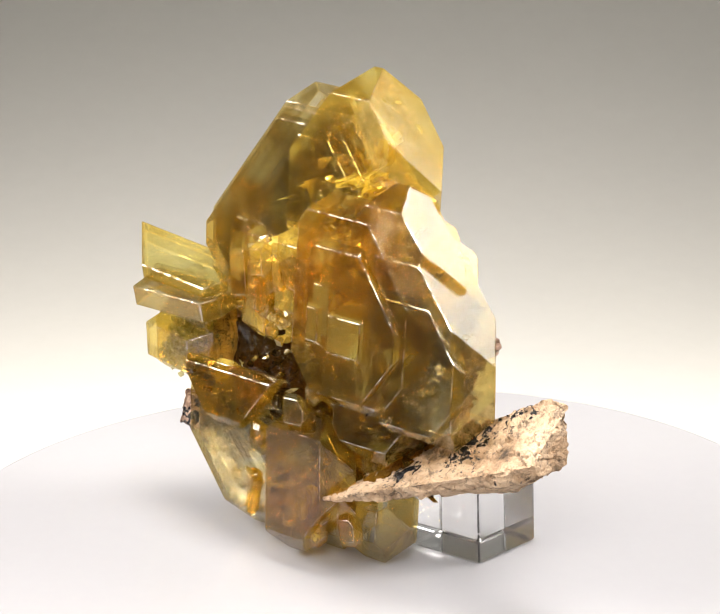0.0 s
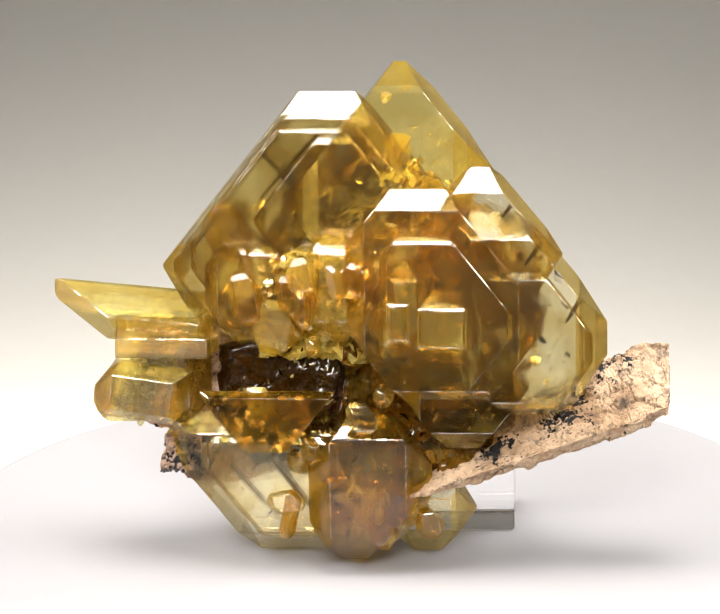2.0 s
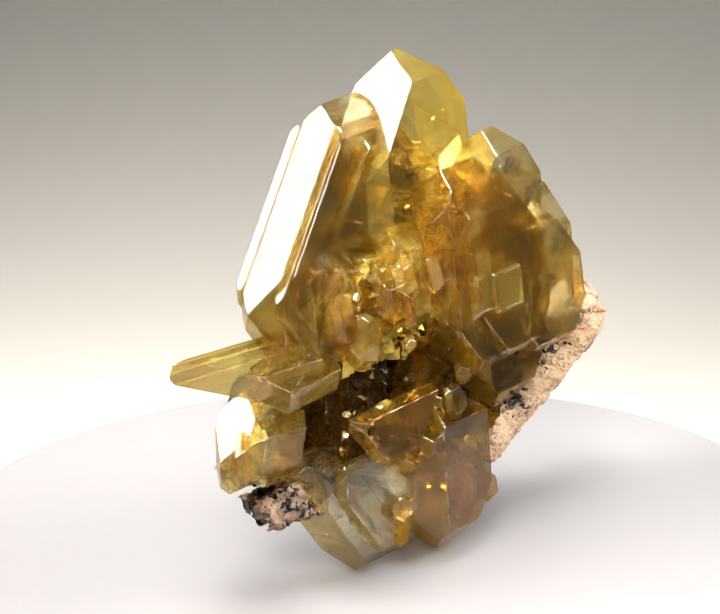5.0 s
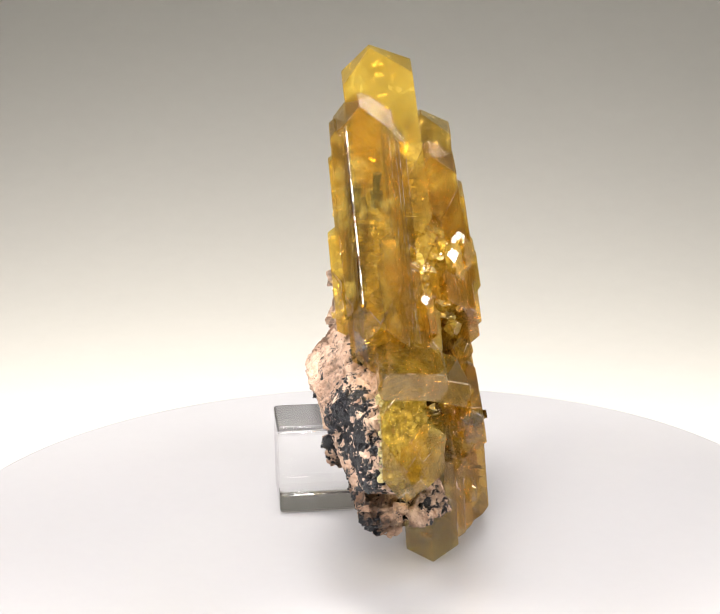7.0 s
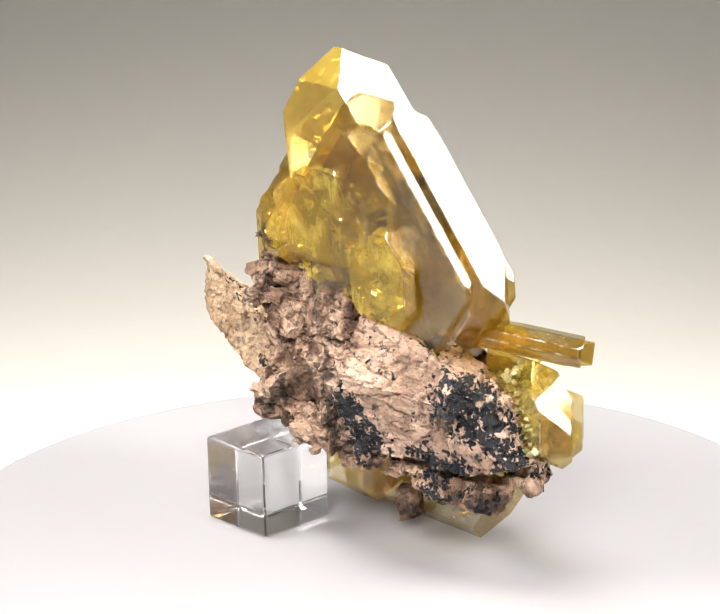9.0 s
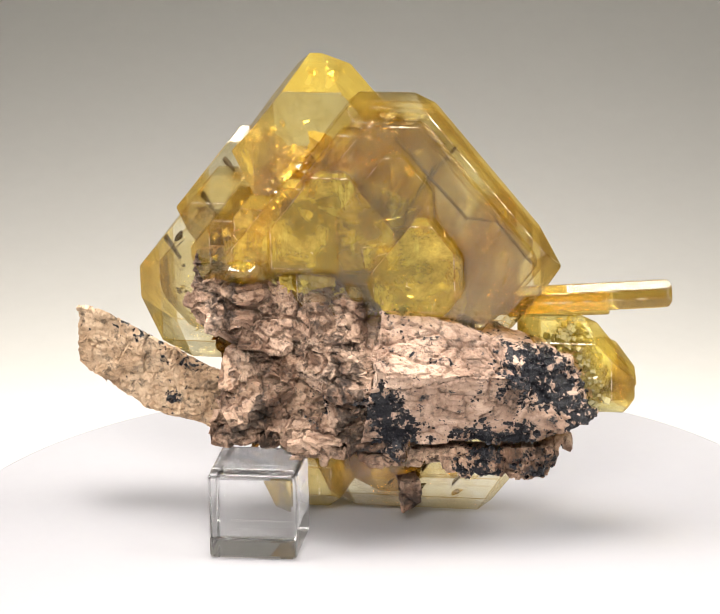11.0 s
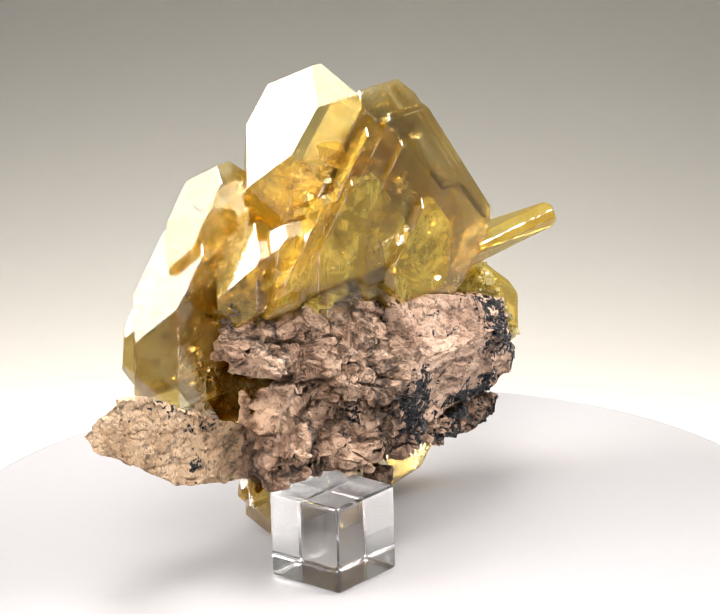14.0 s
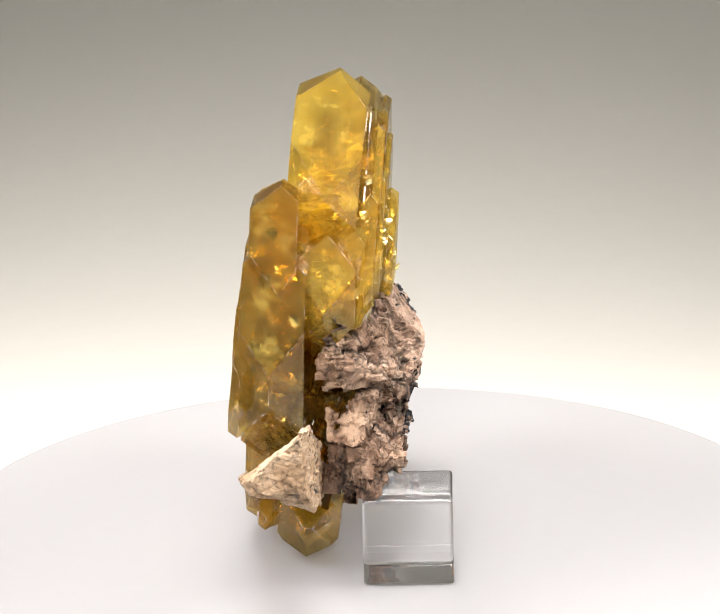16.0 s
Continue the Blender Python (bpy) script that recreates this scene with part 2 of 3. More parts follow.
    nt.links.new(rr.outputs["Color"], bsdf.inputs["Roughness"])
    rough = noise_of(nt, 700.0, 8.0, 0.75)
    b0 = bump(nt, cracks.outputs["Color"], 0.8 * cracked, 0.0007)
    b = bump(nt, rough.outputs["Fac"], 0.8, 0.0008)
    nt.links.new(b0.outputs["Normal"], b.inputs["Normal"])
    nt.links.new(b.outputs["Normal"], bsdf.inputs["Normal"])
    finish(nt, bsdf.outputs[0])
    return m


ROCK = rock_material("pinkish_matrix_rock", (0.58, 0.41, 0.305), (0.22, 0.125, 0.08), 0.80, 0.88, 0.85)
SMOOTH_ROCK = rock_material("speckled_pinkish_rock", (0.58, 0.42, 0.33), (0.34, 0.22, 0.16), 0.80, 0.88, 0.08)
PLANK = rock_material("tan_feldspar", (0.60, 0.44, 0.30), (0.42, 0.275, 0.165), 0.80, 0.88, 0.0)


def plain(name, colour, rough, relief, scale, vary=0.06, coat=0.0):
    m, nt = material(name)
    n = noise_of(nt, scale, 5.0, 0.6)
    r = ramp(nt, n.outputs["Fac"], [(0.3, tuple(c * (1 - vary) for c in colour)), (0.7, colour)])
    bsdf = node(nt, "ShaderNodeBsdfPrincipled", Roughness=rough)
    bsdf.inputs["Coat Weight"].default_value = coat
    bsdf.inputs["Coat Roughness"].default_value = 0.12
    nt.links.new(r.outputs["Color"], bsdf.inputs["Base Color"])
    b = bump(nt, n.outputs["Fac"], relief, 0.0005)
    nt.links.new(b.outputs["Normal"], bsdf.inputs["Normal"])
    finish(nt, bsdf.outputs[0])
    return m


PAPER = plain("white_paper", (0.645, 0.620, 0.574), 0.9, 0.03, 300.0, 0.02)
PLASTIC = plain("white_plastic", (0.293, 0.287, 0.298), 0.30, 0.01, 500.0, 0.02)
WALL = plain("grey_wall_paint", (0.42, 0.41, 0.40), 0.9, 0.1, 40.0)
FABRIC = plain("white_tent_fabric", (0.84, 0.83, 0.81), 0.95, 0.1, 60.0, 0.04)
m, nt = material("thin_white_fabric")
weave = ramp(nt, noise_of(nt, 80.0, 4.0, 0.6).outputs["Fac"], [(0.3, (0.78, 0.78, 0.77)), (0.7, (0.84, 0.84, 0.83))])
cloth = node(nt, "ShaderNodeMixShader", Fac=0.5)
for kind, slot in (("ShaderNodeBsdfDiffuse", 1), ("ShaderNodeBsdfTranslucent", 2)):
    sh = node(nt, kind)
    nt.links.new(weave.outputs["Color"], sh.inputs["Color"])
    nt.links.new(sh.outputs[0], cloth.inputs[slot])
finish(nt, cloth.outputs[0])
THIN_FABRIC = m
DARK_SEAM = plain("brown_inclusion", (0.09, 0.05, 0.015), 0.6, 0.3, 700.0, 0.4)
BLACK_GRAIN = plain("black_glittering_mineral", (0.015, 0.015, 0.02), 0.2, 0.4, 900.0, 0.3)

m, nt = material("clear_glass")
bsdf = node(nt, "ShaderNodeBsdfPrincipled", Roughness=0.0, IOR=1.49)
bsdf.inputs["Base Color"].default_value = (0.997, 0.998, 0.998, 1)
bsdf.inputs["Transmission Weight"].default_value = 1.0
pass_through = node(nt, "ShaderNodeBsdfTransparent")
glass_mix = node(nt, "ShaderNodeMixShader", Fac=0.06)
nt.links.new(bsdf.outputs[0], glass_mix.inputs[1])
nt.links.new(pass_through.outputs[0], glass_mix.inputs[2])
finish(nt, glass_mix.outputs[0])
GLASS = m


# ---- building helpers ----
def part(name, bm, mat, parent=None, label="", smooth=False):
    me = bpy.data.meshes.new(name)
    bm.to_mesh(me)
    bm.free()
    if smooth:
        me.polygons.foreach_set("use_smooth", [True] * len(me.polygons))
    me.materials.append(mat)
    ob = new(name, me)
    ob.parent = parent
    if label:
        tagged(ob, label)
    return ob


def box_bm(lo, hi):
    bm = bmesh.new()
    bmesh.ops.create_cube(bm, size=1)
    for v in bm.verts:
        v.co = Vector([lo[i] + (v.co[i] + 0.5) * (hi[i] - lo[i]) for i in range(3)])
    return bm


def cut(bm, point, normal):
    """Keep the half of a convex solid behind the plane and close it."""
    bmesh.ops.bisect_plane(bm, geom=bm.verts[:] + bm.edges[:] + bm.faces[:], plane_co=point, plane_no=normal, clear_outer=True)
    rim = [e for e in bm.edges if e.is_boundary]
    if rim:
        bmesh.ops.contextual_create(bm, geom=rim)


# Specimen space, in millimetres: x along the plates, -y to their front (depth), z up.
SLOPE = radians(51.5)
DIAG = Vector((math.sin(SLOPE), 0, math.cos(SLOPE)))


def tabular(depth, top, bottom, left, right, ne=None, nw=None, se=None, sw=None, lean=7.0, yaw=0.0, roll=0.0, gable=(32.0, 46.0), ridge=0.5, slant=0.0):
    """A tabular crystal: two broad faces, four slanting prism faces, gabled ends above, below and at the corners."""
    d0, d1 = depth
    bm = box_bm((left - 30, -d1, bottom - 30), (right + 30, -d0, top + 30))
    for point, sx, sz in ((ne, 1, 1), (nw, -1, 1), (se, 1, -1), (sw, -1, -1)):
        if point:
            cut(bm, (point[0], 0, point[1]), (DIAG.x * sx, 0, DIAG.z * sz))
            if slant:
                g = radians(slant)
                cut(bm, (point[0], -(d0 + (d1 - d0) * 0.22), point[1]), (DIAG.x * sx * math.cos(g), math.sin(g), DIAG.z * sz * math.cos(g)))
    gable = (gable[0] + lean, gable[1] - lean)
    yr = -(d0 + (d1 - d0) * ridge)
    for s in (1, -1):
        g = radians(gable[0] if s < 0 else gable[1])
        cut(bm, (0, yr, top), (0, s * math.sin(g), math.cos(g)))
        g = radians(43)
        cut(bm, (0, yr, bottom), (0, s * math.sin(g), -math.cos(g)))
        cut(bm, (right, yr, 0), (math.cos(g), s * math.sin(g), 0))
        cut(bm, (left, yr, 0), (-math.cos(g), s * math.sin(g), 0))
    mid = Vector(((left + right) / 2, -(d0 + d1) / 2, (top + bottom) / 2))
    turn = Matrix.Translation(mid) @ pose(0, 0, 0, -lean, roll, yaw) @ Matrix.Translation(-mid)
    bm.transform(turn)
    return bm


def to_metres(bm, floor_at=0.15):
    for v in bm.verts:
        v.co.z = max(v.co.z, floor_at)
        v.co *= 0.001
    bmesh.ops.recalc_face_normals(bm, faces=bm.faces[:])
    return bm


def wear_and_glint(bm, width=0.12):
    """Slightly rounded crystal edges; the bevels take the painted highlight in slot 2."""
    bmesh.ops.remove_doubles(bm, verts=bm.verts[:], dist=0.02)
    bmesh.ops.dissolve_limit(bm, angle_limit=0.01, verts=bm.verts[:], edges=bm.edges[:])
    sharp = [e for e in bm.edges if e.is_manifold and e.calc_face_angle(0) > 0.3]
    made = bmesh.ops.bevel(bm, geom=sharp, offset=width, segments=1, affect="EDGES", clamp_overlap=True)
    for f in made["faces"]:
        f.material_index = 2
    return bm


def chunk(lo, hi, cuts, seed, rough=0.9, grain=0.6, planes=(), size=0.22, tip=9):
    """A broken lump: a box with corners knocked off, split finely and roughened in blocks and cracks."""
    rnd = random.Random(seed)
    bm = box_bm(lo, hi)
    mid = Vector([(a + b) / 2 for a, b in zip(lo, hi)])
    half = Vector([(b - a) / 2 for a, b in zip(lo, hi)])
    if not planes:
        bm.transform(Matrix.Translation(mid) @ pose(0, 0, 0, rnd.gauss(0, tip), rnd.gauss(0, tip), rnd.gauss(0, tip)) @ Matrix.Translation(-mid))
    for point, normal in planes:
        cut(bm, point, Vector(normal).normalized())
    for _ in range(cuts):
        n = Vector((rnd.gauss(0, 1), rnd.gauss(0, 1), rnd.gauss(0, 1))).normalized()
        reach = sum(abs(n[i]) * half[i] for i in range(3))
        cut(bm, mid + n * reach * rnd.uniform(0.66, 0.85), n)
    return roughen(bm, seed, rough, grain, size)


def roughen(bm, seed, rough, grain=0.6, size=0.22):
    bmesh.ops.triangulate(bm, faces=bm.faces[:])
    for _ in range(7):
        long = [e for e in bm.edges if e.calc_length() > grain]
        if not long:
            break
        bmesh.ops.subdivide_edges(bm, edges=long, cuts=1)
        bmesh.ops.triangulate(bm, faces=bm.faces[:])
    bm.normal_update()
    off = Vector((seed * 7.3, seed * 3.1, seed * 1.7))
    moves = []
    for v in bm.verts:
        p = v.co * size + off
        q = Vector((p.x * 0.6 + p.z * 0.25, p.y * 0.6, p.z * 0.85 - p.x * 0.2))
        dist, cells = noise.voronoi(q)
        block = noise.cell(cells[0] * 13.7) - 0.5
        crack = max(0.0, 0.06 - (dist[1] - dist[0])) / 0.06
        d2, c2 = noise.voronoi(Vector((q.x * 1.9, q.y * 2.4, q.z * 3.4)) + Vector((3, 1, 2)))
        step = noise.cell(c2[0] * 9.1) - 0.5
        chip = max(0.0, 0.08 - (d2[1] - d2[0])) / 0.08
        fine = noise.fractal(p * 5.0, 0.5, 2.2, 3)
        moves.append(v.normal * rough * (block * 1.0 + step * 0.6 - crack * 1.3 - chip * 0.5 + fine * 0.12))
    for v, mv in zip(bm.verts, moves):
        v.co += mv
    return bm


def crusted(ob, spots, base=0.12):
    """Marks where a black mineral crust has grown or a hollow is painted dark: spots of (x, depth, z, radius) in
    millimetres.
    """
    me = ob.data
    layer = me.attributes.new("crust", "FLOAT", "POINT")
    for i, v in enumerate(me.vertices):
        p = v.co * 1000
        near = max([1.0 - (p - Vector((x, -d, z))).length / r for x, d, z, r in spots] + [0.0])
        layer.data[i].value = base + 0.50 * near + 0.26 * noise.fractal(p * 0.9, 0.6, 2.1, 5)
    return ob


def merge(bms):
    out = bmesh.new()
    for bm in bms:
        me = bpy.data.meshes.new("piece")
        bm.to_mesh(me)
        bm.free()
        out.from_mesh(me)
        bpy.data.meshes.remove(me)
    return out


# ---- the setting ----
def build_setting():
    # white paper sweep: flat under the turntable, curving up behind it
    bm = bmesh.new()
    prof = [(-0.70, 0.0), (0.16, 0.0)]
    r, y0 = 0.30, 0.16
    prof += [(y0 + r * math.sin(a), r - r * math.cos(a)) for a in (radians(5 * k) for k in range(1, 19))]
    prof.append((y0 + r, 0.95))
    z0, half, thick = -0.034, 0.62, 0.0006
    loops = []
    for y, z in prof:
        loops.append([bm.verts.new((x, y, z + z0)) for x in (-half, half)])
    for a, b in zip(loops, loops[1:]):
        bm.faces.new((a[0], a[1], b[1], b[0]))
    ob = part("backdrop", bm, PAPER, smooth=True)
    sol = ob.modifiers.new("thickness", "SOLIDIFY")
    sol.thickness, sol.offset = thick, -1
    tagged(ob, "white seamless paper sweep curving up behind the turntable", "backdrop", kind="structure")
    tab = part("table", box_bm((-0.7, -0.75, -0.075), (0.7, 0.75, -0.0365)), WALL)
    tagged(tab, "grey tabletop under the white paper", "table", kind="structure")
    # the white photo tent round it
    for name, lo, hi in (("wall_north", (-0.8, 0.9, -0.3), (0.8, 0.92, 0.9)), ("wall_south", (-0.8, -0.905, -0.3), (0.8, -0.9, 0.9)),
                         ("wall_east", (0.795, -0.9, -0.3), (0.8, 0.9, 0.9)), ("wall_west", (-0.8, -0.9, -0.3), (-0.795, 0.9, 0.9)),
                         ("floor", (-0.8, -0.92, -0.32), (0.8, 0.92, -0.3)), ("ceiling", (-0.8, -0.92, 0.9), (0.8, 0.92, 0.92))):
        ob = part(name, box_bm(lo, hi), THIN_FABRIC if name in ("wall_east", "wall_west", "wall_south") else FABRIC)
        tagged(ob, "plain white fabric of a photo tent", "tent", kind="structure")


def build_turntable():
    thing = tagged(new("turntable"), "round white glossy plastic turntable turning slowly", "turntable")
    thing.location = (0, 0, -0.032)
    bm = bmesh.new()
    bmesh.ops.create_cone(bm, cap_ends=True, segments=160, radius1=0.051, radius2=0.051, depth=0.008)
    rim = [e for e in bm.edges if e.is_manifold and abs(e.calc_face_angle(0)) > 1.0]
    bmesh.ops.bevel(bm, geom=rim, offset=0.0012, segments=4, profile=0.5, affect="EDGES")
    ob = part("platter", bm, PLASTIC, thing)
    ob.location = (0, 0, 0.028)
    bm = bmesh.new()
    bmesh.ops.create_cone(bm, cap_ends=True, segments=96, radius1=0.046, radius2=0.044, depth=0.024)
    ob = part("base", bm, PLASTIC, thing)
    ob.location = (0, 0, 0.012)
    return thing


def build_cube():
    thing = tagged(new("glass_cube"), "small clear glass cube with rounded edges on the turntable", "cube")
    bm = box_bm((-5, -5, 0), (5, 5, 10))
    bmesh.ops.bevel(bm, geom=bm.edges[:], offset=0.45, segments=3, profile=0.5, affect="EDGES")
    for v in bm.verts:
        v.co *= 0.001
    ob = part("cube_body", bm, GLASS, thing)
    ob.location = (0, 0, 0.0001)
    return thing


# ---- the mineral specimen ----
def build_specimen():
    thing = tagged(new("mineral_specimen"), "cluster of honey-yellow tabular crystals on pinkish rock matrix", "mineral")

    flakes = {GOLD_FLAKE: bmesh.new(), BROWN_FLAKE: bmesh.new(), DARK_FLAKE: bmesh.new()}
    fr = random.Random(9)

    def fracture(bm, count, mat, small=0.35, large=2.4):
        """Scatters crumpled flakes through the inside of a convex crystal."""
        corners = [v.co.copy() for v in bm.verts]
        mid = sum(corners, Vector()) / len(corners)
        for _ in range(count * 3):
            ends = fr.sample(corners, 4)
            ws = [fr.expovariate(1.0) for _ in ends]
            at = mid.lerp(sum((c * w for c, w in zip(ends, ws)), Vector()) / sum(ws), 0.82)
            n = Vector((fr.choice((-1, 1)) * DIAG.x, fr.gauss(0, 0.7), DIAG.z)) if fr.random() < 0.6 else Vector((fr.gauss(0, 1), fr.gauss(0, 1), fr.gauss(0, 1)))
            turn = n.normalized().to_track_quat("Z", "Y").to_matrix()
            size, k = small + (large - small) * fr.random() ** 2.2, fr.randint(5, 8)
            long = fr.uniform(0.35, 1.0)
            ring = []
            for i in range(k):
                a = i / k * math.tau + fr.uniform(-0.3, 0.3)
                r = size * fr.uniform(0.55, 1.0) * 0.5
                ring.append(at + turn @ Vector((r * math.cos(a), r * math.sin(a) * long, fr.uniform(-0.12, 0.12) * size)))
            out = flakes[mat]
            up = [out.verts.new(at + turn @ Vector((0, 0, 0.06)))] + [out.verts.new(p) for p in ring]
            low = out.verts.new(at - turn @ Vector((0, 0, 0.06)))
            for i in range(k):
                p, q = up[1 + i], up[1 + (i + 1) % k]
                out.faces.new((up[0], p, q))
                out.faces.new((low, q, p))

    def add(mat, label="", name="crystal", width=0.085, veils=(), **k):
        bm = tabular(**k)
        for count, kind in veils:
            fracture(bm, count, kind)
        turned = pose(0, 0, 0, -k.get("lean", 7.0), k.get("roll", 0.0), k.get("yaw", 0.0)) @ Vector((0, 1, 0))
        return frosted(part(name, to_metres(wear_and_glint(bm, width)), mat, thing, label), mat, turned)

    def frosted(ob, mat, broad):
        """Gives the faces that stand square to the broad ones the frosted edge material with its painted inner glow."""
        ob.data.materials.append(EDGES[mat])
        ob.data.materials.append(EDGE_GLINT)
        for f in ob.data.polygons:
            square = abs(f.normal.dot(broad))
            if f.material_index == 0 and (square < 0.4 or square < 0.75 and abs(f.normal.z) < 0.68):
                f.material_index = 1
        return ob

    # tall crystals behind
    add(GOLD, "peaked honey-yellow crystal at the top", veils=((14, GOLD_FLAKE),), depth=(-0.8, 7.1), top=56.4, bottom=34, left=-8, right=15.2, ne=(5.9, 56), nw=(3.9, 56), se=(14.6, 43.6), sw=(-6, 38), ridge=0.44, gable=(27, 50), lean=6)
    add(CLEAR, "large pale transparent tabular crystal", veils=((26, GOLD_FLAKE),), depth=(-2.0, 3.9), top=52.5, bottom=24, left=-22.4, right=10, nw=(-6.8, 52.2), ne=(0.2, 52), sw=(-20.3, 29.6), se=(9, 28), lean=4, slant=50)
    add(CLEAR, name="growth_step", depth=(3.0, 5.6), top=48.6, bottom=29, left=-11.6, right=6, nw=(-4.2, 48.2), ne=(-0.3, 48.2), sw=(-10.8, 37.5), se=(4, 34), lean=4)
    add(CLEAR, name="growth_step", width=0.08, depth=(3.2, 4.5), top=50.6, bottom=26, left=-20.8, right=6, nw=(-7.6, 50.4), ne=(-0.6, 50.4), sw=(-18.8, 30.0), se=(4, 32), lean=4)
    add(CLEAR, name="growth_step", width=0.08, depth=(3.6, 4.9), top=49.2, bottom=27, left=-18.8, right=4, nw=(-8.4, 49.0), ne=(-1.4, 49.0), sw=(-17.0, 31.0), se=(2, 33), lean=4)
    add(CLEAR, name="growth_step", depth=(-2.5, -1.2), top=50.0, bottom=25, left=-20.2, right=4, nw=(-7.6, 50.0), ne=(-2.0, 50), sw=(-18.3, 31), se=(0, 30), lean=4)
    # parallel plates behind, each with its own bright edge
    add(GOLD, name="growth_step", depth=(-2.6, -0.8), top=49.0, bottom=31, left=-4, right=9.5, nw=(-1.6, 48.8), ne=(1.4, 48.8), se=(8, 30), sw=(-3, 32), lean=4)
    add(AMBER, name="growth_step", veils=((20, GOLD_FLAKE),), depth=(-2.9, -1.3), top=44.0, bottom=31.5, left=-5, right=10.6, nw=(1.0, 43.8), ne=(4.4, 43.8), se=(10, 31), sw=(-4, 32), lean=4)
    add(AMBER, name="growth_step", veils=((20, GOLD_FLAKE),), depth=(-2.3, -0.4), top=42.6, bottom=32, left=1, right=15.4, nw=(5.2, 42.2), ne=(8.2, 42.2), se=(15, 31), sw=(2, 31), lean=4)
    add(GOLD, name="growth_step", veils=((40, GOLD_FLAKE),), depth=(-3.0, -1.4), top=46.6, bottom=30, left=-9, right=3, nw=(-5.4, 46.2), ne=(-3.6, 46.2), se=(2, 31), sw=(-8, 30), lean=4)
    add(AMBER, name="growth_step", veils=((30, GOLD_FLAKE),), depth=(-3.5, -1.6), top=39.0, bottom=27, left=-12, right=-1, nw=(-8.4, 38.6), ne=(-6.6, 38.6), se=(-2, 29), sw=(-11, 29), lean=4)
    # stacked plates beside them
    add(BROWN, "smoky brown tabular crystal with bright top facet", veils=((28, BROWN_FLAKE), (40, GOLD_FLAKE), (8, DARK_FLAKE)), depth=(5.8, 12.2), top=43.6, bottom=19, left=-1, right=20.7, nw=(3.6, 43), ne=(10.6, 43.2), se=(19.9, 26.6), sw=(0, 27), ridge=0.6)
    add(BROWN, name="growth_step", depth=(11.0, 12.9), top=39.0, bottom=21, left=3, right=18.0, nw=(5.0, 39), ne=(10.8, 39), se=(17.6, 28), sw=(4, 28))
    add(CLEAR, veils=((8, GOLD_FLAKE),), depth=(5.6, 10.8), top=46.0, bottom=28, left=6, right=23.0, nw=(12.6, 45.6), ne=(15.4, 45.6), se=(22.8, 35.6), sw=(8, 36), lean=0, ridge=0.36, gable=(32, 38))
    add(CLEAR, veils=((14, GOLD_FLAKE), (14, BROWN_FLAKE), (8, DARK_FLAKE)), depth=(4.8, 11.8), top=41, bottom=17.5, left=10, right=27.9, nw=(12, 40), ne=(21.4, 36.6), se=(27.0, 23.6), sw=(13, 22), lean=2)
    add(CLEAR, name="growth_step", depth=(10.6, 12.6), top=35, bottom=19.5, left=12, right=26.4, nw=(12, 34), ne=(21.6, 34.0), se=(25.4, 23.6), sw=(14, 22))
    # blunt crystals over the front
    add(HONEY, veils=((40, GOLD_FLAKE), (12, BROWN_FLAKE)), depth=(3.6, 9.8), top=38.4, bottom=25.5, left=-6.8, right=2.2, nw=(-3.6, 37.8), ne=(0.4, 37.8), se=(1.5, 29), sw=(-6, 30))
    add(HONEY, veils=((14, GOLD_FLAKE),), depth=(8.0, 13.4), top=33.0, bottom=24.2, left=5.0, right=14.9, nw=(8.4, 32.3), ne=(11.5, 32.3), se=(14, 26), sw=(6, 27))
    add(HONEY, veils=((12, GOLD_FLAKE),), depth=(8.0, 12.8), top=35.8, bottom=26, left=2.5, right=9.5, nw=(4.8, 35.2), ne=(6.5, 35.2), se=(9, 29), sw=(3, 29))
    add(HONEY, veils=((12, GOLD_FLAKE),), depth=(8.0, 13.4), top=33.4, bottom=25, left=1.8, right=8.5, nw=(4.0, 32.8), ne=(6.0, 32.8), se=(8, 27), sw=(2, 28))
    add(GOLD, veils=((10, GOLD_FLAKE),), depth=(2.0, 5.6), top=37.4, bottom=24, left=-17.4, right=-4, nw=(-14.4, 36.8), ne=(-11.2, 36.8), se=(-5, 27), sw=(-16.6, 28))
    add(GOLD, veils=((12, GOLD_FLAKE),), depth=(3.0, 6.8), top=36.4, bottom=25, left=-14.4, right=-2, nw=(-11.4, 35.8), ne=(-9.4, 35.8), se=(-3, 28), sw=(-13, 28))
    # lower front
    add(SMOKE, "dark smoky crystal with a bowl-shaped hollow", veils=((20, BROWN_FLAKE), (18, DARK_FLAKE)), depth=(10.4, 12.8), top=21.0, bottom=14.0, left=-17.4, right=-0.6, sw=(-14.8, 17.4), se=(-4.2, 18.6), gable=(18, 18))
    add(CLEAR, "clear crystal on which the specimen stands", veils=((16, BROWN_FLAKE), (9, DARK_FLAKE)), depth=(3.6, 9.4), top=17, bottom=0.6, left=-22, right=8, sw=(-20.0, 11.2), nw=(-21.4, 15), se=(3, 0.8), ne=(2, 16), lean=3)
    add(CLEAR, name="growth_step", depth=(8.8, 10.4), top=15, bottom=3.2, left=-17.6, right=4, sw=(-16.2, 10), nw=(-17, 14), se=(-1, 4), ne=(0, 14), lean=3)
    add(SMOKE, veils=((26, BROWN_FLAKE), (5, GOLD_FLAKE), (14, DARK_FLAKE)), depth=(7.5, 13.4), top=18, bottom=0.9, left=-5.6, right=8.4, sw=(-4.4, 4), se=(4.8, 6), nw=(-4, 14), ne=(7, 14), lean=3)
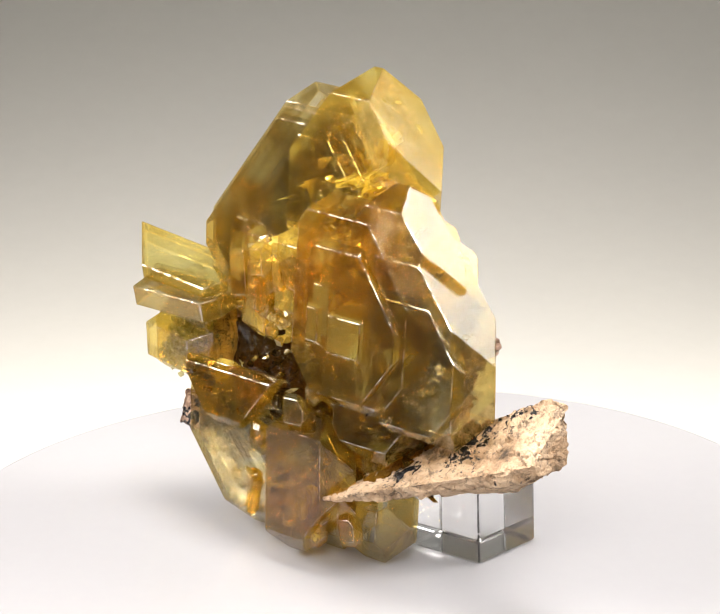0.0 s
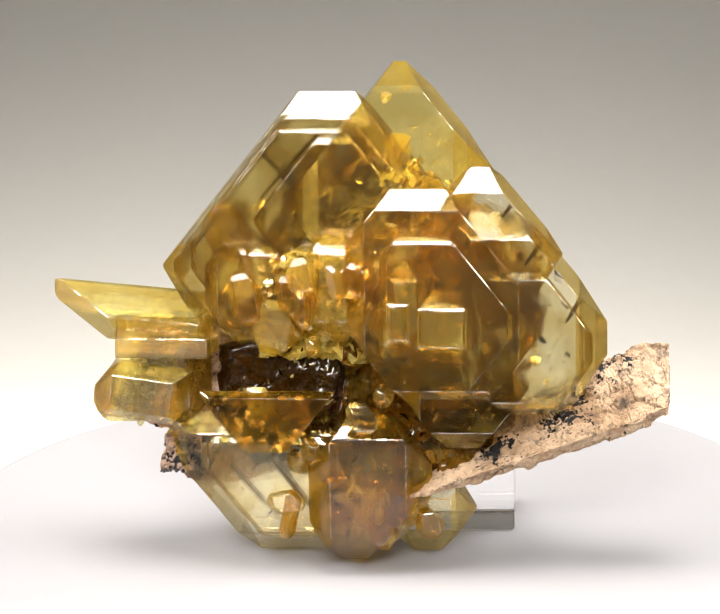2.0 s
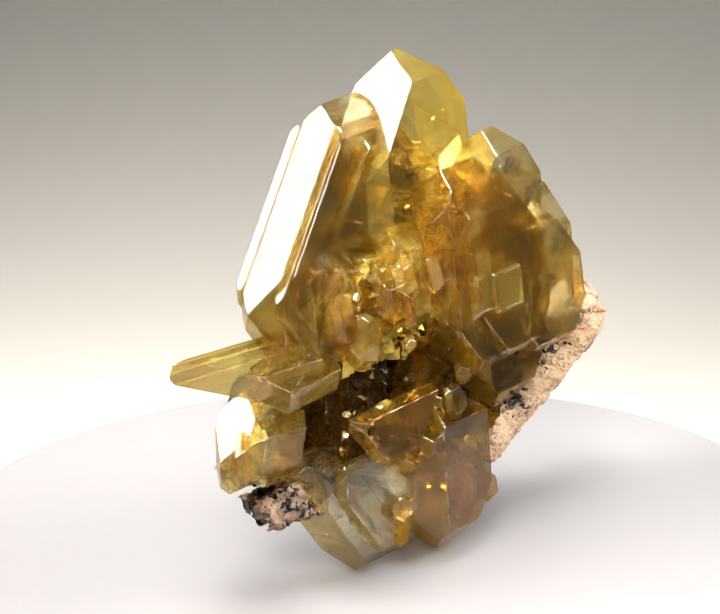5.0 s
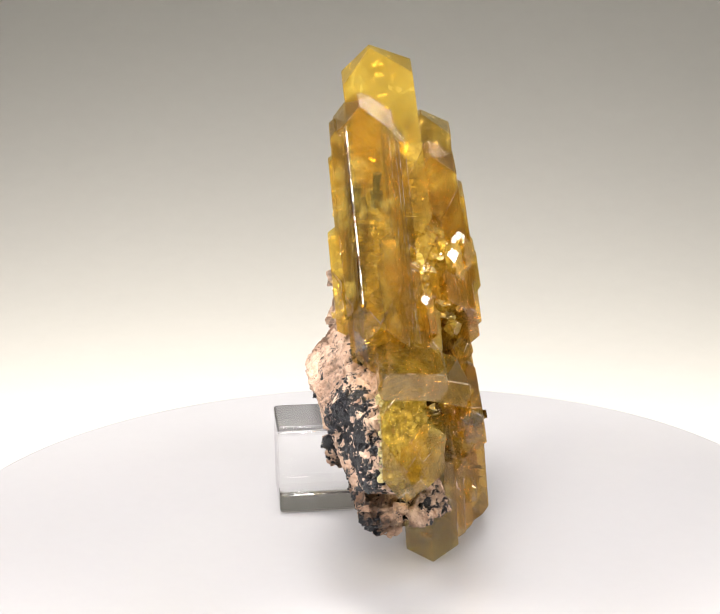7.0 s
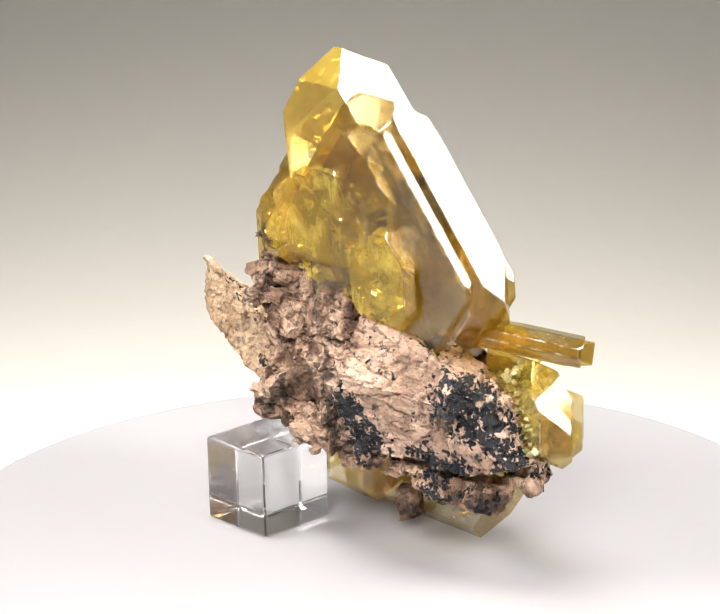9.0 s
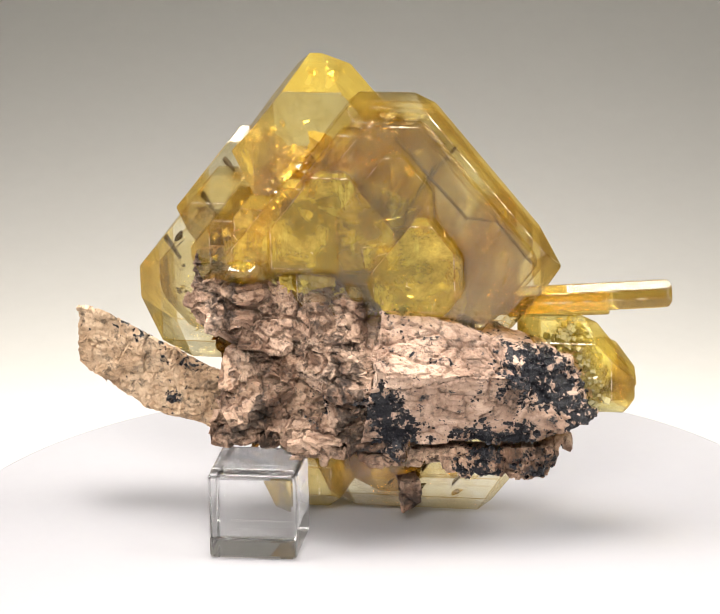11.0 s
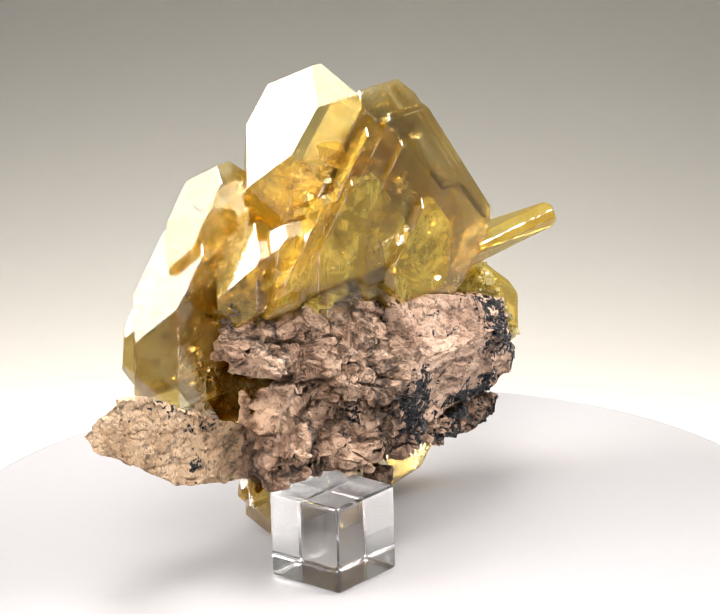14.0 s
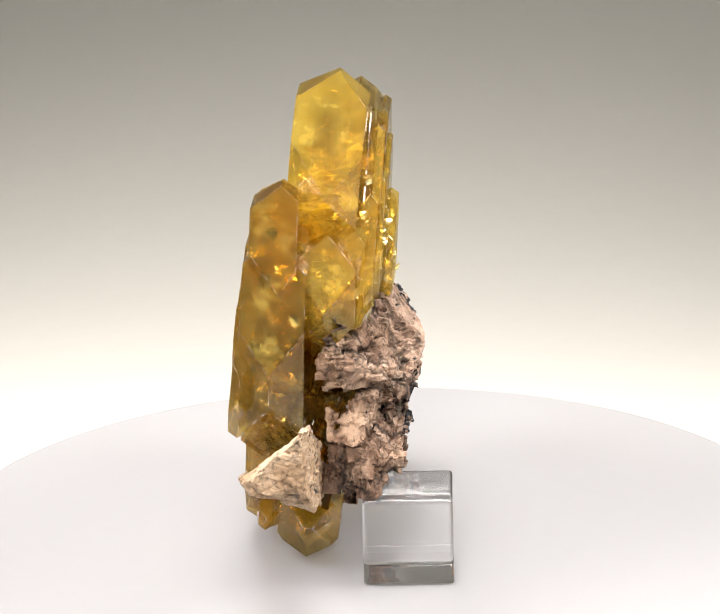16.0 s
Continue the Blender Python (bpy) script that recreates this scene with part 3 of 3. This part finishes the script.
    add(SMOKE, veils=((30, BROWN_FLAKE), (20, GOLD_FLAKE), (40, DARK_FLAKE)), depth=(7.5, 12.4), top=26, bottom=14.2, left=5, right=20.5, se=(14.2, 15), sw=(9, 15.6), ne=(18, 23))
    add(CLEAR, depth=(2.5, 9.4), top=10, bottom=0.4, left=1.5, right=13.5, se=(11, 3), sw=(5, 1.5), ne=(11, 8))
    # crystals jutting out at the side
    bm = box_bm((-12, -4.0, -1.55), (13, 4.0, 1.55))
    cut(bm, (-9.0, 3.6, 0), (-0.70, -0.72, 0))
    cut(bm, (-8.6, 4.0, 0), (-0.5, 0.86, 0))
    cut(bm, (9.0, -2.0, 0), (0.9, -0.4, 0.1))
    for s in (1, -1):
        cut(bm, (0, -4.0, 0.5 * s), (0, -0.8, 0.6 * s))
        cut(bm, (0, 4.0, 0.5 * s), (0, 0.8, 0.6 * s))
    bm.transform(Matrix.Translation((-26.0, -4.5, 27.9)) @ pose(0, 0, 0, 18, 5, 0))
    frosted(part("crystal", to_metres(wear_and_glint(bm)), LEMON, thing, "thin lemon-yellow plate jutting out sideways"), LEMON, pose(0, 0, 0, 18, 5, 0) @ Vector((0, 0, 1)))
    bm = box_bm((-5.5, -2.4, -1.3), (6, 2.4, 1.3))
    cut(bm, (4.6, -2.4, 0), (0.8, -0.6, 0))
    bm.transform(Matrix.Translation((-21.5, -7.6, 26.0)) @ pose(0, 0, 0, 14, 2, 6))
    frosted(part("crystal", to_metres(wear_and_glint(bm)), CLEAR, thing), CLEAR, pose(0, 0, 0, 14, 2, 6) @ Vector((0, 0, 1)))
    add(LEMON, depth=(1.0, 6.0), top=26, bottom=14.5, left=-30.4, right=-17, nw=(-28, 21.6), sw=(-29.2, 14.8), se=(-20, 14), lean=0)
    add(LEMON, depth=(3.0, 7.6), top=22.5, bottom=15, left=-30.2, right=-19, nw=(-28.4, 21), sw=(-29.6, 16), se=(-20, 16), lean=-8, roll=8)

    add(GOLD, veils=((30, GOLD_FLAKE),), depth=(-1.8, 4.0), top=41.5, bottom=29, left=1, right=13, nw=(4.4, 41.2), ne=(7.0, 41.2), se=(12, 32), sw=(2, 33), lean=2)
    add(GOLD, veils=((30, GOLD_FLAKE),), depth=(-0.4, 6.0), top=40.2, bottom=28, left=9, right=20.4, nw=(13.0, 40.0), ne=(14.6, 40.0), se=(20, 31), sw=(10, 31), lean=2)
    add(GOLD, veils=((20, GOLD_FLAKE),), depth=(-2.0, 2.0), top=37.4, bottom=27, left=-9, right=3, nw=(-4.4, 37.2), ne=(-2.2, 37.2), se=(2, 30), sw=(-8, 30), lean=2)
    # many small crystals in the same growth direction, over the front and above the rock behind
    rnd = random.Random(41)
    for k in range(74):
        behind = k >= 44
        if behind:
            u, w, d = rnd.uniform(-8, 14), rnd.uniform(32, 39.5), rnd.uniform(-1.2, 0.2)
            w -= max(0.0, abs(u - 4) - 6) * 0.6
            d += 0.08 * u
        else:
            w = rnd.uniform(5, 37)
            lim = (-15, 17) if w > 16 else (-8, 9)
            u = rnd.uniform(*lim)
            d = rnd.uniform(9.5, 12.2) if w < 34 else rnd.uniform(5.5, 7.5)
            if u < -7 and w > 23:
                d -= 4.5
        wide, tall, deep = rnd.uniform(0.8, 2.8), rnd.uniform(1.0, 3.2), rnd.uniform(0.6, 1.5)
        if behind:
            wide, tall, deep = wide * 1.4, tall * 1.3, deep * 1.3
        shift = rnd.uniform(-0.4, 0.4) * wide
        add(rnd.choice((AMBER, AMBER, GOLD)) if behind else rnd.choice((HONEY, GOLD, BROWN, CLEAR)) if w > 22 else rnd.choice((SMOKE, SMOKE, HONEY, CLEAR)), name="small_crystal", width=0.06,
            depth=(d - deep, d + deep), top=w + tall, bottom=w - tall, left=u - wide, right=u + wide,
            ne=(u + shift + wide * 0.3, w + tall), nw=(u + shift - wide * 0.4, w + tall), se=(u + wide * 0.5, w - tall * 0.8), sw=(u - wide * 0.5, w - tall * 0.8),
            lean=rnd.gauss(6, 5), yaw=rnd.gauss(0, 8 if behind else 6), roll=rnd.gauss(0, 10 if behind else 7))

    # cloudy heart from which the crystals grow, and a dark lump painting the hollow's shade under it
    for lo, hi, seed in (((-8, -4.4, 30), (5, 0.6, 43), 3), ((-2, -5.2, 32), (9, 0.2, 46.5), 6), ((0, -6.4, 27), (12, -0.4, 40), 7)):
        part("crystal_heart", to_metres(chunk(lo, hi, 18, seed, 2.2, 0.7, size=0.35)), CORE, thing, "cloudy golden crystal heart")
    part("crystal_heart", to_metres(chunk((-11, -7.0, 22), (12, -0.6, 35.5), 12, 4, 0.9, 0.7, size=0.35)), CORE, thing, "cloudy golden crystal heart")
    part("crystal_heart", to_metres(chunk((-11, -3.0, 26), (12, 0.2, 39), 18, 8, 0.9, 0.7, size=0.35)), CORE, thing, "cloudy golden crystal heart")
    part("crystal_heart", to_metres(chunk((-17, -6.4, 10.5), (-1, -1.0, 25), 10, 5, 0.35, 0.9)), UMBER_SHADE, thing, "dark brown crystal lump painting the shade of the hollow", smooth=True)
    part("crystal_heart", to_metres(chunk((-2, -8.2, 9), (18, -1.0, 27), 12, 12, 0.8, 0.8)), OLIVE, thing, "olive-brown crystal heart")

    # glinting fractures round the hearts, dark flakes in the hollow that paint its shade
    for lo, hi, count, kind in (((-8, -1.5, 27), (12, 0.9, 37), 90, GOLD_FLAKE), ((-12, -7.5, 27), (2, -2.0, 38), 60, GOLD_FLAKE), ((-2, -6.5, 34), (10, -1.0, 46), 40, GOLD_FLAKE),
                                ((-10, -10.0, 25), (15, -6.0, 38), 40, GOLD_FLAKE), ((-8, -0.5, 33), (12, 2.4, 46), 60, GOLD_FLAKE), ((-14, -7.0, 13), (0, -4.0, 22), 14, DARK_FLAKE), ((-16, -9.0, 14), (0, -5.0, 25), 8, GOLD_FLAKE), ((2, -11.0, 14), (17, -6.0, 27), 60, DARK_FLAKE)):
        region = box_bm(lo, hi)
        fracture(region, count, kind)
        region.free()

    # brown inclusions inside the clear plates
    def streak(a, b, d, thick):
        ax, bx = Vector((a[0], -d, a[1])), Vector((b[0], -d, b[1]))
        length = (bx - ax).length
        bm = bmesh.new()
        thick *= 1.5
        bmesh.ops.create_cone(bm, cap_ends=True, segments=6, radius1=thick, radius2=thick * 0.6, depth=length)
        bmesh.ops.subdivide_edges(bm, edges=bm.edges[:], cuts=3)
        for v in bm.verts:
            v.co += noise.noise_vector(v.co * 1.5 + ax) * thick * 0.5
            v.co.y *= 0.4
        bm.transform(Matrix.Translation((ax + bx) / 2) @ (bx - ax).to_track_quat("Z", "Y").to_matrix().to_4x4())
        part("inclusion", to_metres(bm), DARK_SEAM, thing)

    streak((-10.8, 46.0), (-8.2, 43.0), 1.6, 0.35)
    streak((-8.4, 43.2), (-3.6, 37.4), 1.6, 0.5)
    streak((-8.6, 40.2), (-7.0, 42.2), 0.2, 0.35)
    streak((-4.4, 47.6), (-12.4, 38.4), -1.4, 0.3)
    streak((-12.0, 38.6), (-15.6, 38.2), -1.2, 0.22)
    streak((-15.4, 38.4), (-19.6, 33.4), -1.2, 0.26)
    streak((-8.6, 44.0), (-4.6, 37.6), -0.6, 0.42)
    streak((17.4, 41.8), (16.2, 40.2), 8.4, 0.4)
    streak((20.6, 37.6), (19.0, 35.4), 9.0, 0.45)
    streak((25.0, 31.6), (23.4, 29.0), 10.0, 0.45)
    streak((-14.6, 10.8), (-8.6, 3.6), 7.0, 0.4)
    streak((-9.6, 11.6), (-5.2, 5.4), 7.4, 0.7)

    # a rim of small frosted crystals along the edge of the lemon crystals
    rim = []
    rr = random.Random(63)
    for k in range(520):
        f = rr.random() * 0.86
        inward = 0.6 + rr.random() ** 2 * 3.6
        x, z, d = -23.4 - 5.6 * f ** 0.8 + inward * 0.8 + rr.gauss(0, 0.25), 25.6 - 10.0 * f - inward * 0.5 + rr.gauss(0, 0.25), rr.uniform(0.8, 5.8)
        h = rr.uniform(0.12, 0.36)
        bm = box_bm((-h, -h * 0.8, -h), (h, h * 0.8, h))
        for _ in range(3):
            n = Vector((rr.gauss(0, 1), rr.gauss(0, 1), rr.gauss(0, 1))).normalized()
            cut(bm, n * h * 0.85, n)
        bm.transform(Matrix.Translation((x, -d, z)) @ pose(0, 0, 0, rr.uniform(0, 90), rr.uniform(0, 90), rr.uniform(0, 90)))
        rim.append(bm)
    ob = part("frosted_crystal_rim", to_metres(merge(rim)), FROST, thing, "grainy rim of small frosted yellow crystals")
    tagged(ob, kind="stuff")

    for mat, bm in flakes.items():
        ob = part("fracture_and_glint_veil", to_metres(bm), mat, thing, "healed fractures inside the crystals, with added glints and painted shade")
        tagged(ob, kind="stuff")

    # rock, in broken blocks
    # the broad smooth block with a ridge across it
    block = chunk((-28, -2.5, 12.2), (0.5, 7.6, 29), 0, 14, 0.34, 0.34, size=0.4, planes=[((-8, 6.4, 21.6), (-0.13, 0.80, 0.58)), ((-8, 6.4, 21.6), (-0.10, 0.94, -0.30)), ((-25.4, 0, 18), (-0.94, 0.1, 0.34)),
              ((-20, 0, 12.3), (-0.38, 0, -0.92)), ((-21, 0, 23.3), (-0.3, 0, 1)), ((-1.4, 5, 19), (0.96, 0.22, 0.17)), ((-19, 4.6, 18), (-0.55, 0.8, 0.1))])
    blocks = [
        # the overhanging slab beside it, and a thin ledge at its end
        chunk((8, -3, 22.5), (20.2, 6, 34), 2, 31, 0.9, 0.34, size=0.36, planes=[((14, 1.6, 25.4), (0.16, 0.88, 0.42)), ((19.8, 0, 28), (0.95, 0.15, 0.12)), ((14, 4, 22.8), (0.15, 0.3, -0.94)), ((14, 0, 33.4), (0, 0, 1))]),
        chunk((-0.5, -3, 24), (10.5, 6, 34), 2, 32, 0.9, 0.34, size=0.36, planes=[((5, 2.6, 25.6), (0.10, 0.88, 0.45)), ((4.5, 0, 31.6), (-0.38, 0, 0.92)), ((5, 4, 24.2), (-0.1, 0.4, -0.9))]),
        chunk((16, -4, 25.4), (20.6, 0.2, 28.2), 2, 38, 0.5, 0.36, planes=[((20.5, 0, 27.8), (0.35, 0, 0.93)), ((20, 0, 26.0), (0.42, 0.25, -0.87))]),
        chunk((11, -3, 23.2), (17.5, 2.8, 27.5), 4, 44, 0.9, 0.34, size=0.36, tip=16),
        # blocks in the middle, round a dark hollow
        chunk((-1.8, -3, 17.2), (8.0, 6.4, 25.5), 0, 34, 0.9, 0.34, size=0.36, planes=[((3, 3.9, 24.2), (-0.1, 0.55, 0.83)), ((7.4, 5, 21.2), (0.75, 0.3, 0.25)), ((4, 5, 18.0), (0.45, 0.25, -0.85)), ((2, 4.8, 21), (0.16, 0.97, 0.1))]),
        chunk((-1.2, -3, 13.6), (4.6, 5.4, 19.4), 2, 33, 0.9, 0.34, size=0.36, planes=[((2, 4.4, 17), (0.25, 0.93, 0.2)), ((4, 4, 16), (0.85, 0.3, -0.2))]),
        chunk((8.6, -3, 13.4), (16.9, 3.4, 17.4), 2, 36, 0.9, 0.34, size=0.36, tip=10), chunk((5.4, -3, 10.8), (17.8, 3.0, 14.4), 2, 37, 0.9, 0.34, size=0.36, tip=7),
        chunk((-4.5, -3, 10.4), (8, 4.4, 13.4), 1, 35, 0.9, 0.34, size=0.36, tip=4), chunk((1, -4, 12.5), (18.2, 0.6, 25), 3, 45, 0.9, 0.5),
        chunk((6.4, -2, 18.6), (10.6, 3.2, 22.4), 4, 46, 0.9, 0.34, size=0.36, tip=18), chunk((9.4, -2, 19.0), (15.2, 2.6, 22.6), 4, 47, 0.9, 0.34, size=0.36, tip=12),
        # a tongue under it, and two scraps
        chunk((-21.8, -3.5, 6.9), (-4.6, 2.2, 11.2), 1, 39, 0.9, 0.34, size=0.36, planes=[((-12, 1.4, 9), (-0.05, 0.9, -0.3)), ((-21, 0, 8), (-0.9, 0, -0.3)), ((-12, 0, 7.6), (0.12, 0, -1))]),
        chunk((-22.5, -8.0, 9.5), (-18.0, -3.0, 14.0), 4, 40, 0.7, 0.5), chunk((-5.6, -4.2, 2.0), (-3.0, -1.2, 6.2), 4, 41, 0.3, 0.4, tip=14)]
    rb = random.Random(77)
    for k in range(16):
        x, z = rb.uniform(0, 12), rb.uniform(12, 28)
        y = rb.uniform(1.2, 3.2) - max(0.0, z - 23) * 0.42 - x * 0.06
        a, b, c = rb.uniform(0.8, 2.2), rb.uniform(0.7, 1.3), rb.uniform(0.6, 1.5)
        blocks.append(chunk((x - a, y - b, z - c), (x + a, y + b, z + c), 6, 100 + k, 0.5, 0.34, size=0.6, tip=22))
    # crust spots; the one at (5.4, -2.2, 16.2) paints the middle hollow's shade black
    spots = [(-3.0, -5.0, 17, 4.2), (-4.5, -4.5, 13.5, 4.6), (-19.5, -2.5, 21.6, 5.6), (-22.5, -1.5, 19, 5.0), (-24.5, 0, 15.5, 4), (-14, -2.5, 11.6, 5), (-18, -2.5, 12.5, 4.5), (-20, -1, 8.5, 4),
             (-13, -1, 9, 4.5), (5.4, -2.2, 16.2, 3.0), (-20, 6, 11, 5), (-4.5, 0, 26.0, 3.5), (-12, 0, 25.5, 3.0)]
    lumps = [crusted(part("matrix_block", to_metres(block), SMOOTH_ROCK, thing, "broad speckled pinkish rock block with black crust"), spots, 0.19),
             crusted(part("matrix_rock", to_metres(merge(blocks)), ROCK, thing, "cracked pinkish-tan matrix rock with black specks"), spots)]
    grains = bmesh.new()
    rg = random.Random(5)
    rich = [v for ob in lumps for v in ob.data.vertices if ob.data.attributes["crust"].data[v.index].value > 0.42]
    for v in rg.sample(rich, min(900, len(rich))):
        made = bmesh.ops.create_icosphere(grains, subdivisions=1, radius=rg.uniform(0.08, 0.24))["verts"]
        stretch = Vector((rg.uniform(0.7, 1.3), rg.uniform(0.7, 1.3), rg.uniform(0.7, 1.3)))
        for g in made:
            g.co = Vector([a * b for a, b in zip(g.co, stretch)]) + v.co * 1000
    gr = part("black_grain_crust", to_metres(grains), BLACK_GRAIN, thing, "glittering black mineral grains")
    tagged(gr, kind="stuff")
    # a wedge of tan rock running out to one side
    bm = bmesh.new()
    ribs = []
    for u in (6, 9, 12, 15, 18, 21, 24, 27, 30, 33, 34.6):
        k = min(1.0, 0.22 + (u - 6) / 11)
        e = max(0.0, (u - 32.0) / 8)
        fd, fw = 13.0 - (u - 15) * 0.08, 12.6 + (u - 15) * 0.34
        td, tw = 3.8, 17.0 + (u - 16.5) * 0.51
        bd, bw = 3.8, 10.4 + (u - 18) * 0.20 + max(0.0, u - 26) * 0.45
        mw = 19.0
        pts = [(fd, fw), (fd + (td - fd) * k, fw + (tw - fw) * k), (fd + (bd - fd) * k, fw + (bw - fw) * k), (fd - 1.5 * k, fw - 1.9 * k)]
        if e:
            pts = [(d + (6.0 - d) * e * 0.7, w + (mw - w) * e * 0.58) for d, w in pts]
        ribs.append([bm.verts.new((u, -d, w)) for d, w in pts])
    for a, b in zip(ribs, ribs[1:]):
        for i in range(4):
            bm.faces.new((a[i], a[(i + 1) % 4], b[(i + 1) % 4], b[i]))
    bm.faces.new(ribs[0])
    bm.faces.new(ribs[-1])
    bmesh.ops.recalc_face_normals(bm, faces=bm.faces[:])
    ob = part("rock_wedge", to_metres(roughen(bm, 23, 0.24, 0.4, 0.6)), PLANK, thing, "tan fibrous rock wedge sticking out")
    crusted(ob, [(22, 8, 19.5, 6), (27, 6, 23.5, 4.5), (23.5, 4, 13.8, 1.6), (15, 10, 14.5, 4)])
    return thing


build_setting()
turntable = build_turntable()
cube = build_cube()
specimen = build_specimen()


def motions():
    """Everything on the turntable goes round together, once in 18.5 seconds."""
    times = [0.5 * k for k in range(33)]
    walk(turntable, [(t, pose(0, 0, -0.032, 0, 0, RATE * t)) for t in times])
    walk(specimen, [(t, pose(0, 0, 0, 0, 0, START + RATE * t)) for t in times])
    spot = pose(0.01196, -0.00436, 0, 0, 0, 47.85)
    walk(cube, [(t, pose(0, 0, 0, 0, 0, RATE * t) @ spot) for t in times])


motions()
